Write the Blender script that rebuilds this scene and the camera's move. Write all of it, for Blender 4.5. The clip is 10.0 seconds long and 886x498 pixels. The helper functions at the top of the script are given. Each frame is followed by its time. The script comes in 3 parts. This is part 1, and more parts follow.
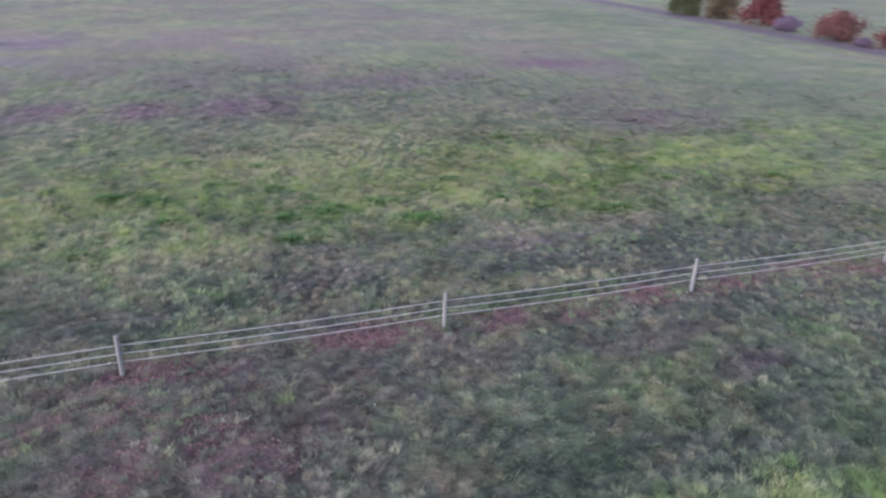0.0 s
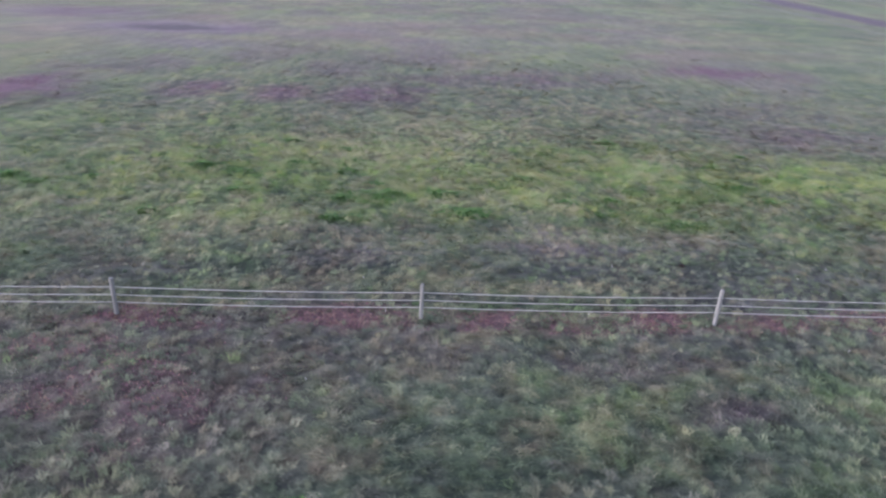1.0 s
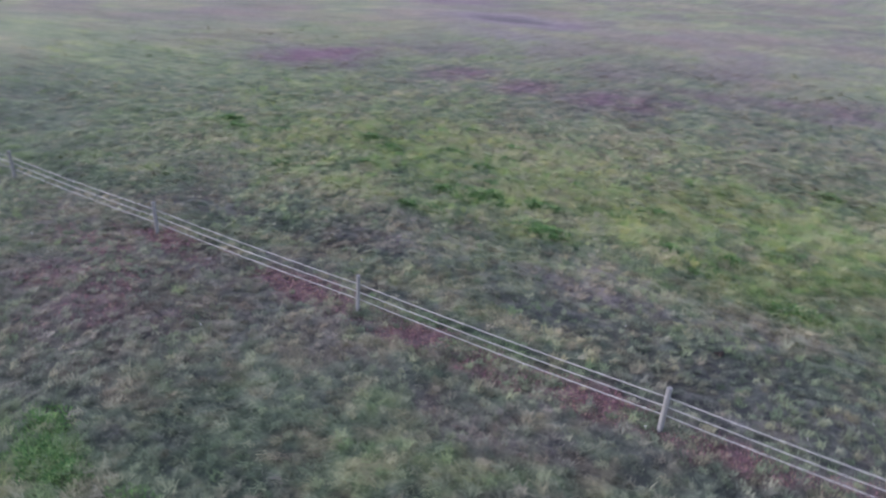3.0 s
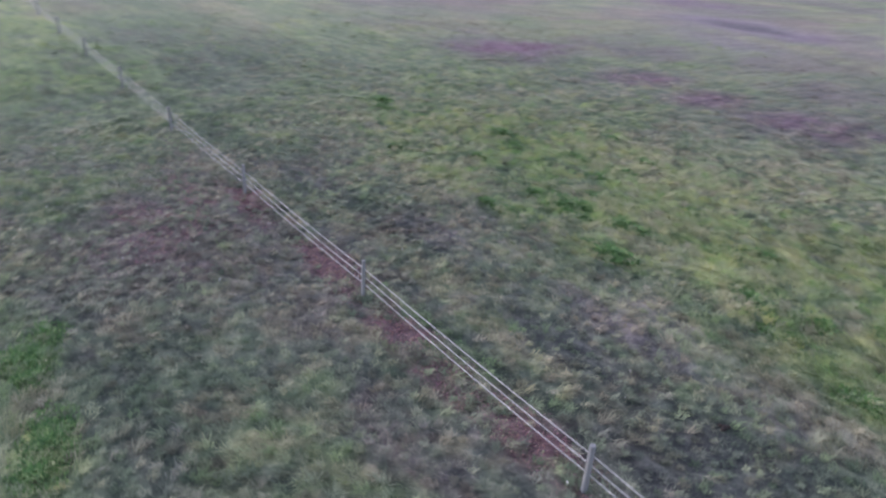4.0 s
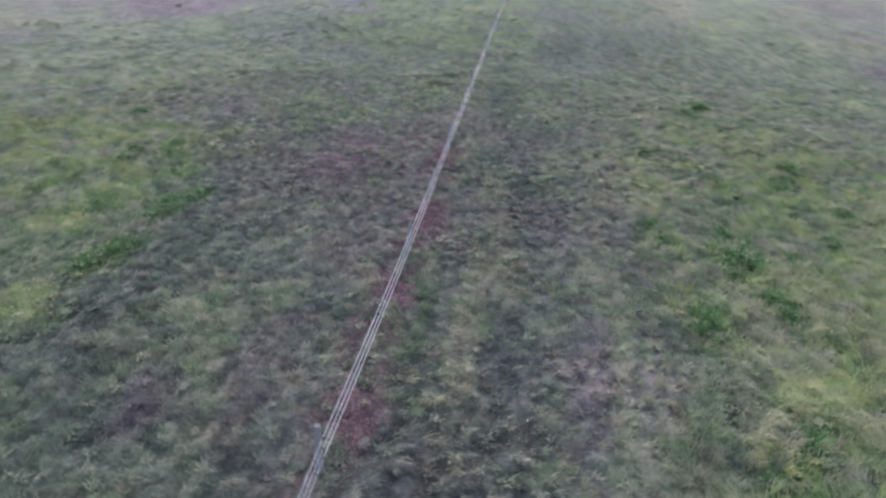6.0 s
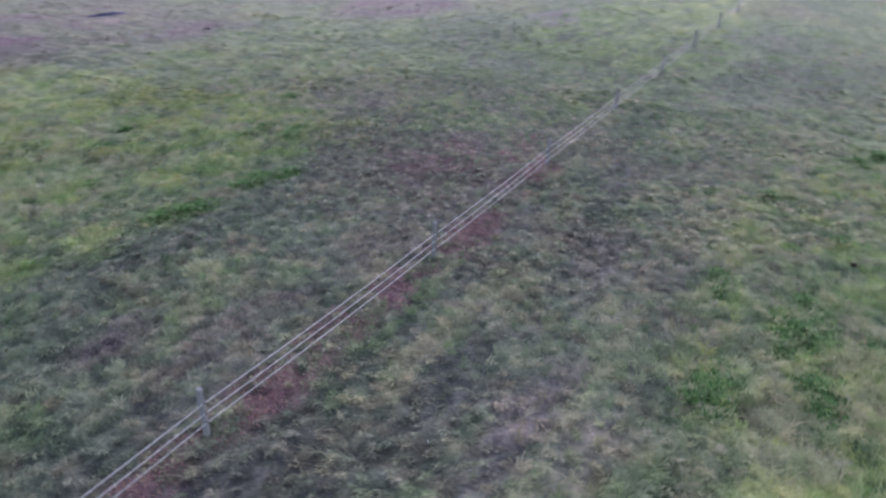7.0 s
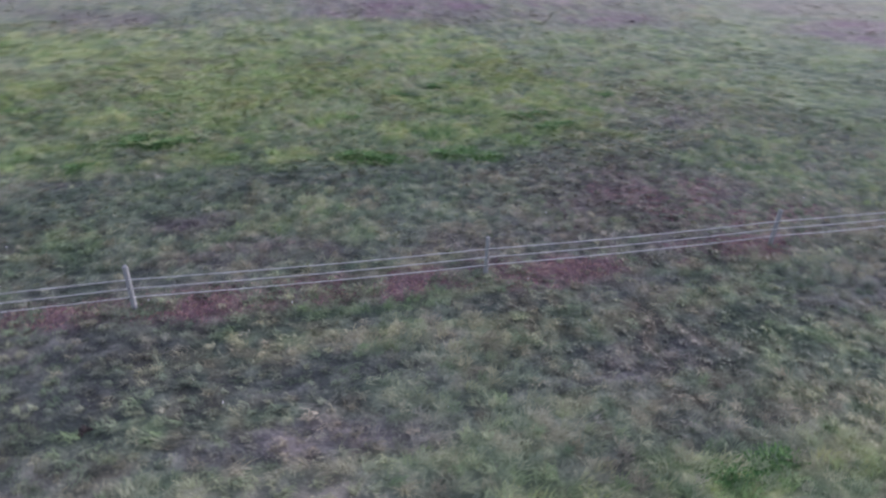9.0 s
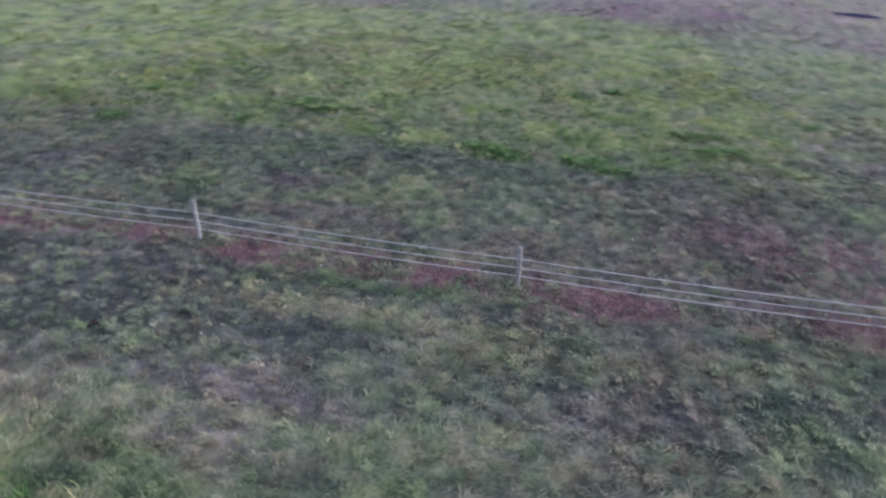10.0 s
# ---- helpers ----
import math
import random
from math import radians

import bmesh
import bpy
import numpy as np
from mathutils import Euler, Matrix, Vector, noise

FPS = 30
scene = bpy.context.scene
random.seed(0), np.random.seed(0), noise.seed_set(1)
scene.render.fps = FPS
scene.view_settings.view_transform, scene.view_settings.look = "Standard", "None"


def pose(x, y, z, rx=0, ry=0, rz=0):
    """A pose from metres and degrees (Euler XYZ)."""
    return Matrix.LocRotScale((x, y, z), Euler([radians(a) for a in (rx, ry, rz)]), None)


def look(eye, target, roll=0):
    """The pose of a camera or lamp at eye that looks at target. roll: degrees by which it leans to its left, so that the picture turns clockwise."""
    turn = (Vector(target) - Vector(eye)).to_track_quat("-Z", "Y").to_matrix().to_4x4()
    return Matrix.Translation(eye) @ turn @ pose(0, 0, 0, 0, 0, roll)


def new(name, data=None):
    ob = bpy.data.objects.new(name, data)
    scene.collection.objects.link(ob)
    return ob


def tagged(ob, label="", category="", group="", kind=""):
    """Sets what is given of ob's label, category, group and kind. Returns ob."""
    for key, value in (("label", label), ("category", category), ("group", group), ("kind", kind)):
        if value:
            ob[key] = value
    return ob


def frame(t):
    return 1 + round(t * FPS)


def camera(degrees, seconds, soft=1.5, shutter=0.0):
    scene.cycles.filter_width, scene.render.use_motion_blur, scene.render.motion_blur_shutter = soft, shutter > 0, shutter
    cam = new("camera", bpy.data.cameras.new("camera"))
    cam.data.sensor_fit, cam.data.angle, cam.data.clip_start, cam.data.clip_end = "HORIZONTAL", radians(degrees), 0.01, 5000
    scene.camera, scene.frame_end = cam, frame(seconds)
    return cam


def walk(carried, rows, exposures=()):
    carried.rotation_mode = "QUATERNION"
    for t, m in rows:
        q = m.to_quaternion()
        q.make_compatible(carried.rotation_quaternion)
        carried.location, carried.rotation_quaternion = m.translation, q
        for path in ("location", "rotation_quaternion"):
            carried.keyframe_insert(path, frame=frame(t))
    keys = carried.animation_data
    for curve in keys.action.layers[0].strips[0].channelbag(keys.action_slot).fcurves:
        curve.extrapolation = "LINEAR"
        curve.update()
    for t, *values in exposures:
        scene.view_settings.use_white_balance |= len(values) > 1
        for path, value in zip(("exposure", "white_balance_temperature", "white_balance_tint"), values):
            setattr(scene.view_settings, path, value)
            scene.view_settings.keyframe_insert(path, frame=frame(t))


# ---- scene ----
cam = camera(64.5, 10.0, soft=2.35, shutter=0.5)
PATH = [
    (0, (0.225, 0.423, 10.683), (0.863, 2.132, 9.863), 2.3),
    (0.5, (3.345, -0.348, 10.626), (3.7, 1.436, 9.795), 2.4),
    (1, (6.301, -0.61, 10.546), (6.396, 1.205, 9.712), 2.5),
    (1.5, (9.396, -0.373, 10.481), (9.245, 1.437, 9.642), 2.2),
    (2, (12.339, 0.495, 10.439), (11.964, 2.27, 9.597), 2.2),
    (2.5, (15.199, 1.901, 10.429), (14.532, 3.585, 9.579), 2.5),
    (2.7, (16.236, 2.599, 10.432), (15.46, 4.23, 9.575), 2.6),
    (3.8, (21.132, 7.543, 10.405), (19.798, 8.738, 9.516), 2.9),
    (4, (21.855, 8.627, 10.405), (20.434, 9.708, 9.504), 3.0),
    (4.5, (23.35, 11.4, 10.391), (21.76, 12.181, 9.461), 3.1),
    (5, (24.419, 14.277, 10.371), (22.719, 14.734, 9.423), 3.2),
    (5.5, (25.029, 17.387, 10.354), (23.277, 17.507, 9.396), 3.1),
    (5.7, (24.982, 18.654, 10.311), (23.227, 18.643, 9.35), 3.0),
    (6.8, (23.18, 25.235, 10.076), (21.574, 24.515, 9.126), 2.2),
    (7, (22.497, 26.28, 10.083), (20.951, 25.439, 9.133), 2.3),
    (7.5, (20.411, 28.588, 10.033), (19.052, 27.473, 9.081), 2.4),
    (8, (17.835, 30.461, 9.981), (16.733, 29.098, 9.017), 2.3),
    (8.5, (14.986, 31.765, 9.947), (14.197, 30.21, 8.968), 2.3),
    (9, (11.92, 32.522, 9.937), (11.474, 30.847, 8.939), 2.2),
    (9.5, (8.812, 32.725, 9.931), (8.751, 31.003, 8.917), 2.1),
    (10, (5.696, 32.33, 9.892), (6.027, 30.645, 8.866), 1.9),
]
walk(cam, [(t, look(eye, target, roll)) for t, eye, target, roll in PATH], exposures=[(0.0, 1.38, 5800, 32), (6.0, 1.38, 5800, 32), (7.5, 1.38, 5800, 33), (10.0, 1.38, 5800, 33)])

# ---- world and light: a dull evening sky, no hard shadows ----
world = bpy.data.worlds.new("evening_sky")
scene.world = world
world.use_nodes = True
wn, wl = world.node_tree.nodes, world.node_tree.links
sky = wn.new("ShaderNodeTexSky")
sky.sky_type = "NISHITA"
sky.sun_disc = False
sky.sun_elevation = radians(15)
sky.sun_rotation = radians(250)
sky.dust_density = 1.5
sky.ozone_density = 2.0
veil = wn.new("ShaderNodeHueSaturation")  # thin evening cloud
veil.inputs["Saturation"].default_value = 0.5
wl.new(sky.outputs["Color"], veil.inputs["Color"])
wl.new(veil.outputs["Color"], wn["Background"].inputs["Color"])
wn["Background"].inputs["Strength"].default_value = 0.15

sun_data = bpy.data.lights.new("sun", "SUN")
sun_data.energy = 0.5
sun_data.angle = radians(60)
sun_data.color = (1.0, 0.95, 0.95)
sun = new("sun", sun_data)
sun.matrix_basis = look((-30, -12, 26), (0, 0, 0))


# ---- noise over the plan ----
def lattice(ix, iy, seed):
    h = (ix.astype(np.int64) * 374761393 + iy.astype(np.int64) * 668265263 + seed * 974634777) & 0x7FFFFFFF
    h = ((h ^ (h >> 13)) * 1274126177) & 0x7FFFFFFF
    h = ((h ^ (h >> 16)) * 2246822519) & 0x7FFFFFFF
    return ((h >> 7) & 0xFFFF) / 65535.0


def smooth_noise(x, y, size, seed):
    """Value noise from 0 to 1 with blobs about size metres across."""
    u, v = x / size + 500.0, y / size + 500.0
    iu, iv = np.floor(u), np.floor(v)
    fu, fv = u - iu, v - iv
    fu, fv = fu * fu * (3 - 2 * fu), fv * fv * (3 - 2 * fv)
    a, b = lattice(iu, iv, seed), lattice(iu + 1, iv, seed)
    c, d = lattice(iu, iv + 1, seed), lattice(iu + 1, iv + 1, seed)
    return (a * (1 - fu) + b * fu) * (1 - fv) + (c * (1 - fu) + d * fu) * fv


def fbm(x, y, size, seed):
    return (smooth_noise(x, y, size, seed) * 0.5 + smooth_noise(x, y, size / 2.1, seed + 7) * 0.3
            + smooth_noise(x, y, size / 4.3, seed + 13) * 0.2)


def step(a, b, v):
    t = np.clip((v - a) / (b - a), 0, 1)
    return t * t * (3 - 2 * t)


def lie(x, y):
    """The broad lie of the land."""
    x, y = np.asarray(x, float), np.asarray(y, float)
    return (smooth_noise(x, y, 9, 3) - 0.5) * 0.08 / (1 + (np.hypot(x - 9, y - 17) / 120) ** 2)


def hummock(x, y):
    """Domes of tussocky grass about half a metre across, 0 to 1; also places the painted shade between them."""
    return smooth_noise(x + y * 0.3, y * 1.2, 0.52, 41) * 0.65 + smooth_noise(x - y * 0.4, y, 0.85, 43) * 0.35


def height(x, y):
    x, y = np.asarray(x, float), np.asarray(y, float)
    rough = 1 - 0.75 * step(22, 38, np.hypot(x - 9, y - 17))
    hump = smooth_noise(x + y * 0.25, y, 0.75, 5) * 0.6 + smooth_noise(x, y + x * 0.2, 1.5, 6) * 0.4
    tuft = smooth_noise(x + y * 0.4, y * 1.6, 0.29, 61) * 0.6 + smooth_noise(x - y * 0.3, y, 0.24, 65) * 0.4
    rise = (smooth_noise(x, y, 2.3, 4) - 0.5) * 0.07
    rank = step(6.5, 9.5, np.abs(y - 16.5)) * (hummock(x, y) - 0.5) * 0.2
    return lie(x, y) + (rise + rank) * rough + ((hump - 0.5) * 0.05 + (tuft - 0.5) * 0.11) * rough


# ---- what grows where: patches of the pasture ----
FENCE_Y = 17.32
# centre x, y, half length along x, half width along y, strength
MAUVE = [(4.0, 46.8, 4.0, 4.2, 0.72), (-2.7, 46.6, 2.0, 2.8, 0.62), (-8.4, 47.4, 2.4, 3.6, 0.62), (-19.5, 45.8, 4.6, 5.0, 0.85), (12.7, 53, 7, 2.5, 0.6), (33, 60, 7, 3.5, 0.8),
         (29, 39, 5, 3.5, 0.45), (-18, 76, 9, 4, 0.9), (-31, 86, 10, 5, 0.7), (-1, -18, 7, 2.2, 0.8), (4, -15.5, 6, 2.2, 0.6), (-11, -13, 6, 3, 0.5),
         (-5, -21, 13, 9, 0.5), (-29, -7, 7, 4, 0.7), (-6, 6, 4, 2.6, 0.3), (-0.5, 13.4, 4, 2.2, 0.35), (12.2, 15.1, 2.2, 0.7, 0.45), (14, 13.1, 1.5, 0.8, 0.4),
         (11.8, 22.5, 2.4, 0.6, 0.35)]
RED = [(0.2, 14.2, 3.4, 2.0, 0.55), (-1, 17.3, 2.6, 0.65, 0.9), (4.2, 17.35, 2.2, 0.6, 1.0), (8.9, 17.35, 1.6, 0.55, 0.9), (14, 17.55, 1.9, 0.6, 0.95),
       (17.2, 17.45, 1.7, 0.7, 1.0), (20.5, 17.6, 2.5, 0.6, 0.8), (0.3, 11.5, 2.4, 1.4, 0.3), (-3.5, 15.6, 3, 0.9, 0.5), (-8, 16.8, 3, 0.5, 0.25),
       (25, 17, 4, 0.6, 0.6), (5.4, 18.0, 2, 0.4, 0.6)]
LUSH = [(5.1, 9.2, 1.6, 0.8, 1), (8.7, 8.9, 1.6, 0.8, 1), (16.4, 6.4, 2.5, 1.2, 1), (5.3, 27.3, 1.8, 1.1, 1),
        (12.8, 27.1, 3.0, 1.5, 0.7), (0.6, 6.8, 2.5, 1.0, 1), (-3.7, 31, 4, 1.6, 0.9), (3.2, 30.4, 4, 1.6, 0.9),
        (10.8, 29.4, 5, 2.2, 0.9), (37.7, 36, 8, 4, 0.7), (-24, 11.5, 7, 2.6, 1.15), (-30, 13.8, 7, 2.4, 1.15),
        (12.6, 1, 8, 5, 0.9), (7.6, 2.3, 8, 4, 0.7), (23, 9, 5, 3, 0.6), (-9, 5.0, 4, 1.5, 0.8), (-8, 27, 6, 2.5, 0.4), (-24, 19.6, 11, 1.7, 0.9), (-45, 19.6, 14, 2.5, 0.7)]
SOIL = [(-34.5, 4.8, 2.6, 1.0, 1.0), (-31, 6.6, 3.0, 0.8, 0.8), (11.8, 22.5, 2.4, 0.6, 0.7), (12, 23.9, 2.0, 0.6, 0.5), (16.5, 22.4, 2.0, 1.0, 0.45), (-14, 66, 7, 3.0, 0.5), (-18.8, 76, 9, 4.5, 1.1), (-33, 86, 9, 4, 0.5),
        (10.5, 20.5, 2.6, 0.8, 0.5), (-2, 20, 3, 0.8, 0.35),
        (17.5, 20, 4, 2.5, 0.6), (22, 15.5, 3, 2, 0.5)]

# straw-pale and short dull strips and spots, most of them worn along the fence
PALE = [(-10.4, -18.9, 1.6, 0.5, 1.0), (5, 34, 7, 3, 0.7), (8, 39, 7, 3, 0.6), (10, 28.5, 5, 2, 0.5), (12, 1, 7, 4, 0.5), (18, -5, 7, 4, 0.5),
        (9, 13.4, 7, 1.6, 0.4), (13, 23.4, 5, 0.9, 0.8), (2, 24, 4, 0.8, 0.5), (10, 19.5, 3.6, 0.4, 1.0), (5.5, 20.2, 3, 0.4, 0.7), (10.6, 12.3, 1.3, 0.6, 0.9),
        (4.3, 11.4, 1.2, 0.6, 0.9), (14.3, 14.6, 1, 0.5, 0.6), (14.8, 22.7, 1.2, 0.6, 0.8), (11, 26.5, 3, 1.0, 0.6), (13, 30, 4, 1.5, 0.7), (18, 33, 4, 2, 0.6),
        (8, 23.2, 4, 0.7, 0.65)]
DULL = [(16.2, 21.2, 2.2, 1.3, 0.8), (12.4, 20.7, 3.6, 0.6, 0.9), (11, 18.4, 3.6, 0.35, 0.8), (15.6, 20.0, 2.0, 1.1, 0.9), (8.2, 10.8, 1.0, 0.6, 0.9), (-12, 16.0, 6, 0.9, 0.4),
        (-11.2, 19.2, 9, 0.9, 0.9), (0.2, 20.3, 1.8, 0.8, 0.9), (4.4, 20.4, 2.2, 0.6, 0.6), (17.8, 22, 2.5, 0.8, 0.6), (-6.4, 22.4, 2, 1.0, 0.6), (-4.7, 21.2, 2, 1.0, 0.6),
        (1.6, 21.8, 1.6, 0.7, 0.6), (22.8, 14.1, 3, 1.2, 0.7), (20.1, 18.6, 2.4, 0.7, 0.7), (20, 11.2, 2.5, 1.2, 0.5), (15.5, 11.7, 2.4, 0.9, 0.5)]


def patches(table, x, y, seed):
    wx = (fbm(x, y, 4.0, seed) - 0.5) * 4.0
    wy = (fbm(x, y, 4.0, seed + 40) - 0.5) * 4.0
    m = np.zeros_like(x)
    for cx, cy, rx, ry, k in table:
        d = np.hypot((x + wx * min(1, rx / 3) - cx) / rx, (y + wy * min(1, ry / 2) - cy) / ry)
        m = np.maximum(m, k * step(1.6, 0.2, d))
    return m


def growth(x, y):
    """How lush, how mauve with old seed heads, how red with weeds and how bare the ground is at each place."""
    x, y = np.asarray(x, float), np.asarray(y, float)
    n, n2 = fbm(x, y, 7, 21), fbm(x, y, 2.2, 22)
    wy = y + (fbm(x, y, 8, 23) - 0.5) * 6
    edge = y + (fbm(x, y, 5, 19) - 0.5) * 2.5
    band = step(22.8, 25.4, edge) * step(41, 33, wy) * step(-16, -4, x)
    south = step(10.4, 8.4, edge) * step(-18, -13, wy) * step(-3, 0.5, x + 3.2 - 0.4 * np.maximum(0, 2 - y) + (n - 0.5) * 6)
    south = np.maximum(south, 0.68 * step(9, 5, wy) * step(-12, -6, wy) * step(-26, -8, x))
    west = step(-14, -22, x) * step(25, 17, y) * step(2, 8, y)
    lush = np.maximum(np.maximum(band, south), west) * (0.58 + 0.42 * step(0.36, 0.6, 0.5 * n2 + 0.5 * smooth_noise(x, y, 0.9, 37)))
    lush = np.maximum(lush, patches(LUSH, x, y, 30) * (0.75 + 0.25 * n2))
    far = step(36, 50, wy) + step(-9, -15, wy)
    mauve = np.maximum(np.clip(1.2 * patches(MAUVE, x, y, 31), 0, 1) * (0.5 + 0.5 * step(0.32, 0.58, fbm(x, y, 2.0, 36))), np.clip(far, 0, 1) * (0.08 + 0.32 * step(0.4, 0.66, n)) * (1 - 0.7 * step(28, 45, x)))
    mauve = np.maximum(mauve, (0.02 + 0.14 * step(0.45, 0.65, fbm(x, y, 4, 24))) * step(12, 6, np.abs(y - 16)) * step(-18, -8, x))
    red = np.maximum(patches(RED, x, y, 32), 0.6 * step(1.05, 0.4, np.abs(y - 17.3)) * step(0.3, 0.5, fbm(x, y, 2.0, 29)) * step(-7, -1, x) * step(32, 26, x))
    red = red * (0.5 + 0.55 * step(0.35, 0.6, fbm(x, y, 1.0, 25)))
    soil = patches(SOIL, x, y, 33)
    soil = np.maximum(soil, 0.45 * step(1.2, 0.5, np.abs(x + (n2 - 0.5) * 1.5 - 67.5)) * step(20, 30, y))
    mulch = step(71.5, 74.0, x + (n2 - 0.5) * 3) * step(80.0, 77.0, x + (n2 - 0.5) * 2) * step(20, 30, y)
    speck = step(0.42, 0.62, fbm(x, y, 2.6, 26)) * step(0.3, 0.65, fbm(x, y, 0.9, 27))
    lush = np.maximum(lush, 0.46 * patches(DULL, x, y, 39))
    lush = np.maximum(lush, 0.33 + 0.06 * step(2, -6, x) + 0.12 * step(21, 27, wy) + 0.28 * speck)
    # trodden ground either side of the fence
    track = smooth_noise(x * 0.16, y, 0.75, 34) * 0.6 + smooth_noise(x * 0.3, y, 1.7, 35) * 0.4
    worn = step(0.48, 0.64, track) * step(6.0, 3.0, np.abs(y - 19.5)) * step(-6, 2, x) * step(26, 19, x)
    soil = np.clip(np.maximum(0.75 * soil, 0.12 * worn), 0, 1)
    lush = lush * (1 - 0.3 * worn)
    return lush * (1 - 0.8 * mauve), mauve, red, soil, mulch


def near(x, y):
    """1 round the fence, 0 far out, where only the broad patches tell."""
    return step(60, 26, np.hypot(x - 9, y - 17))


def tone_at(x, y):
    """How pale or dark the grass stands: wisps, clumps and broad patches; trodden short round the fence, long and faded
    far out, with haze added there as paler tone. The wisps share height()'s tuft noise, so shade in the hollows is
    painted in.
    """
    k = near(x, y)
    # height()'s tuft noise again: tops pale, hollows dark as painted shade
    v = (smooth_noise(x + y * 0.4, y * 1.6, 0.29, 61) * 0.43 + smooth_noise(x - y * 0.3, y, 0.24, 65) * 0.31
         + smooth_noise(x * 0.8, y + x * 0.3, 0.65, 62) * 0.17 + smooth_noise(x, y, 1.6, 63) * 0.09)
    broad = fbm(x, y * 1.5, 5.0, 66) * 0.6 + fbm(x, y, 14, 67) * 0.4
    r = np.hypot(x - 9, y - 17)
    # the lifts with r brighten the outer grass: fading plus painted-in distance haze
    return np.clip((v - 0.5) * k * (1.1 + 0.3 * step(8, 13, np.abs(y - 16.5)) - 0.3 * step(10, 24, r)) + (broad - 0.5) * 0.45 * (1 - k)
                   + 0.39 + 0.11 * step(6, 20, r) + 0.07 * step(-3, -8, x) * step(7, 3, np.abs(y - 16.5))
                   - 0.06 * step(5, 1, x) * step(-9, -3, x) * step(17, 15, y) * step(8, 11, y) + 0.13 * step(9.5, 5, y)
                   + 0.05 * step(28, 50, r) + 0.08 * step(20, 22.5, y) * step(32, 26, y) * step(24, 16, x) - 0.1 * step(30, 48, x)
                   - 0.3 * step(-9, -24, x) * step(34, 25, y) * step(-4, 6, y)
                   + 0.22 * patches(PALE, x, y, 38) - 0.22 * patches(DULL, x, y, 39), 0, 1)


def hue_at(x, y):
    """From fresh green (0) to grey-lilac (1), in blotches from half a metre to a few metres."""
    k = near(x, y)
    v = fbm(x, y, 2.2, 71) * 0.9 * k + smooth_noise(x, y * 1.3, 0.5, 73) * 1.1 * k + fbm(x, y, 9, 74) * (0.6 + 1.85 * (1 - k))
    worn = 0.35 * patches(DULL, x, y, 39) + 0.15 * patches(PALE, x, y, 38)
    return (v * 1.15 - 1.27 + 0.06 * step(20, 23, y) * k - 0.3 * step(-10, -16, x) * step(30, 22, y)
            - 0.05 * step(12, 8, y) * k - 0.35 * step(28, 45, x) - worn)


def dry_at(x, y):
    """How much of the grass is faded to straw and olive."""
    k = near(x, y)
    v = fbm(x, y, 1.6, 72) * 1.1 * k + smooth_noise(x * 1.2, y, 0.45, 75) * 1.2 * k + fbm(x, y * 1.3, 6, 76) * 2.3 * (1 - k)
    return v - 0.97 - 0.22 * step(17, 14, y) * k - 0.2 * step(-6, -14, x) * k + 0.4 * patches(PALE, x, y, 38) - 0.3 * patches(DULL, x, y, 39)


# ---- materials ----
def material(name, rough=0.85):
    m = bpy.data.materials.new(name)
    m.use_nodes = True
    b = m.node_tree.nodes["Principled BSDF"]
    b.inputs["Roughness"].default_value = rough
    b.inputs["Specular IOR Level"].default_value = 0.25
    return m, m.node_tree.nodes, m.node_tree.links, b


def noise_node(nodes, links, scale, detail=3.0, stretch=None):
    co = nodes.new("ShaderNodeTexCoord")
    tex = nodes.new("ShaderNodeTexNoise")
    tex.inputs["Scale"].default_value = scale
    tex.inputs["Detail"].default_value = detail
    src = co.outputs["Object"]
    if stretch:
        mp = nodes.new("ShaderNodeMapping")
        mp.inputs["Scale"].default_value = stretch
        links.new(src, mp.inputs["Vector"])
        src = mp.outputs["Vector"]
    links.new(src, tex.inputs["Vector"])
    return tex.outputs["Fac"]


def ramp(nodes, links, fac, stops):
    r = nodes.new("ShaderNodeValToRGB")
    while len(r.color_ramp.elements) < len(stops):
        r.color_ramp.elements.new(0.5)
    for e, (p, c) in zip(r.color_ramp.elements, stops):
        e.position, e.color = p, (*c, 1)
    links.new(fac, r.inputs["Fac"])
    return r.outputs["Color"]


def blend(nodes, links, fac, a, b):
    m = nodes.new("ShaderNodeMix")
    m.data_type = "RGBA"
    for sock, v in ((m.inputs[0], fac), (m.inputs[6], a), (m.inputs[7], b)):
        if isinstance(v, (int, float)):
            sock.default_value = v
        elif isinstance(v, tuple):
            sock.default_value = (*v, 1)
        else:
            links.new(v, sock)
    return m.outputs[2]


def attribute(nodes, name):
    a = nodes.new("ShaderNodeAttribute")
    a.attribute_name = name
    return a.outputs["Fac"]


def calc(nodes, links, op, a, b):
    m = nodes.new("ShaderNodeMath")
    m.operation = op
    for sock, v in zip(m.inputs, (a, b)):
        if isinstance(v, (int, float)):
            sock.default_value = v
        else:
            links.new(v, sock)
    return m.outputs[0]


def bump(nodes, links, bsdf, fac, strength, distance):
    b = nodes.new("ShaderNodeBump")
    b.inputs["Strength"].default_value = strength
    b.inputs["Distance"].default_value = distance
    links.new(fac, b.inputs["Height"])
    links.new(b.outputs["Normal"], bsdf.inputs["Normal"])


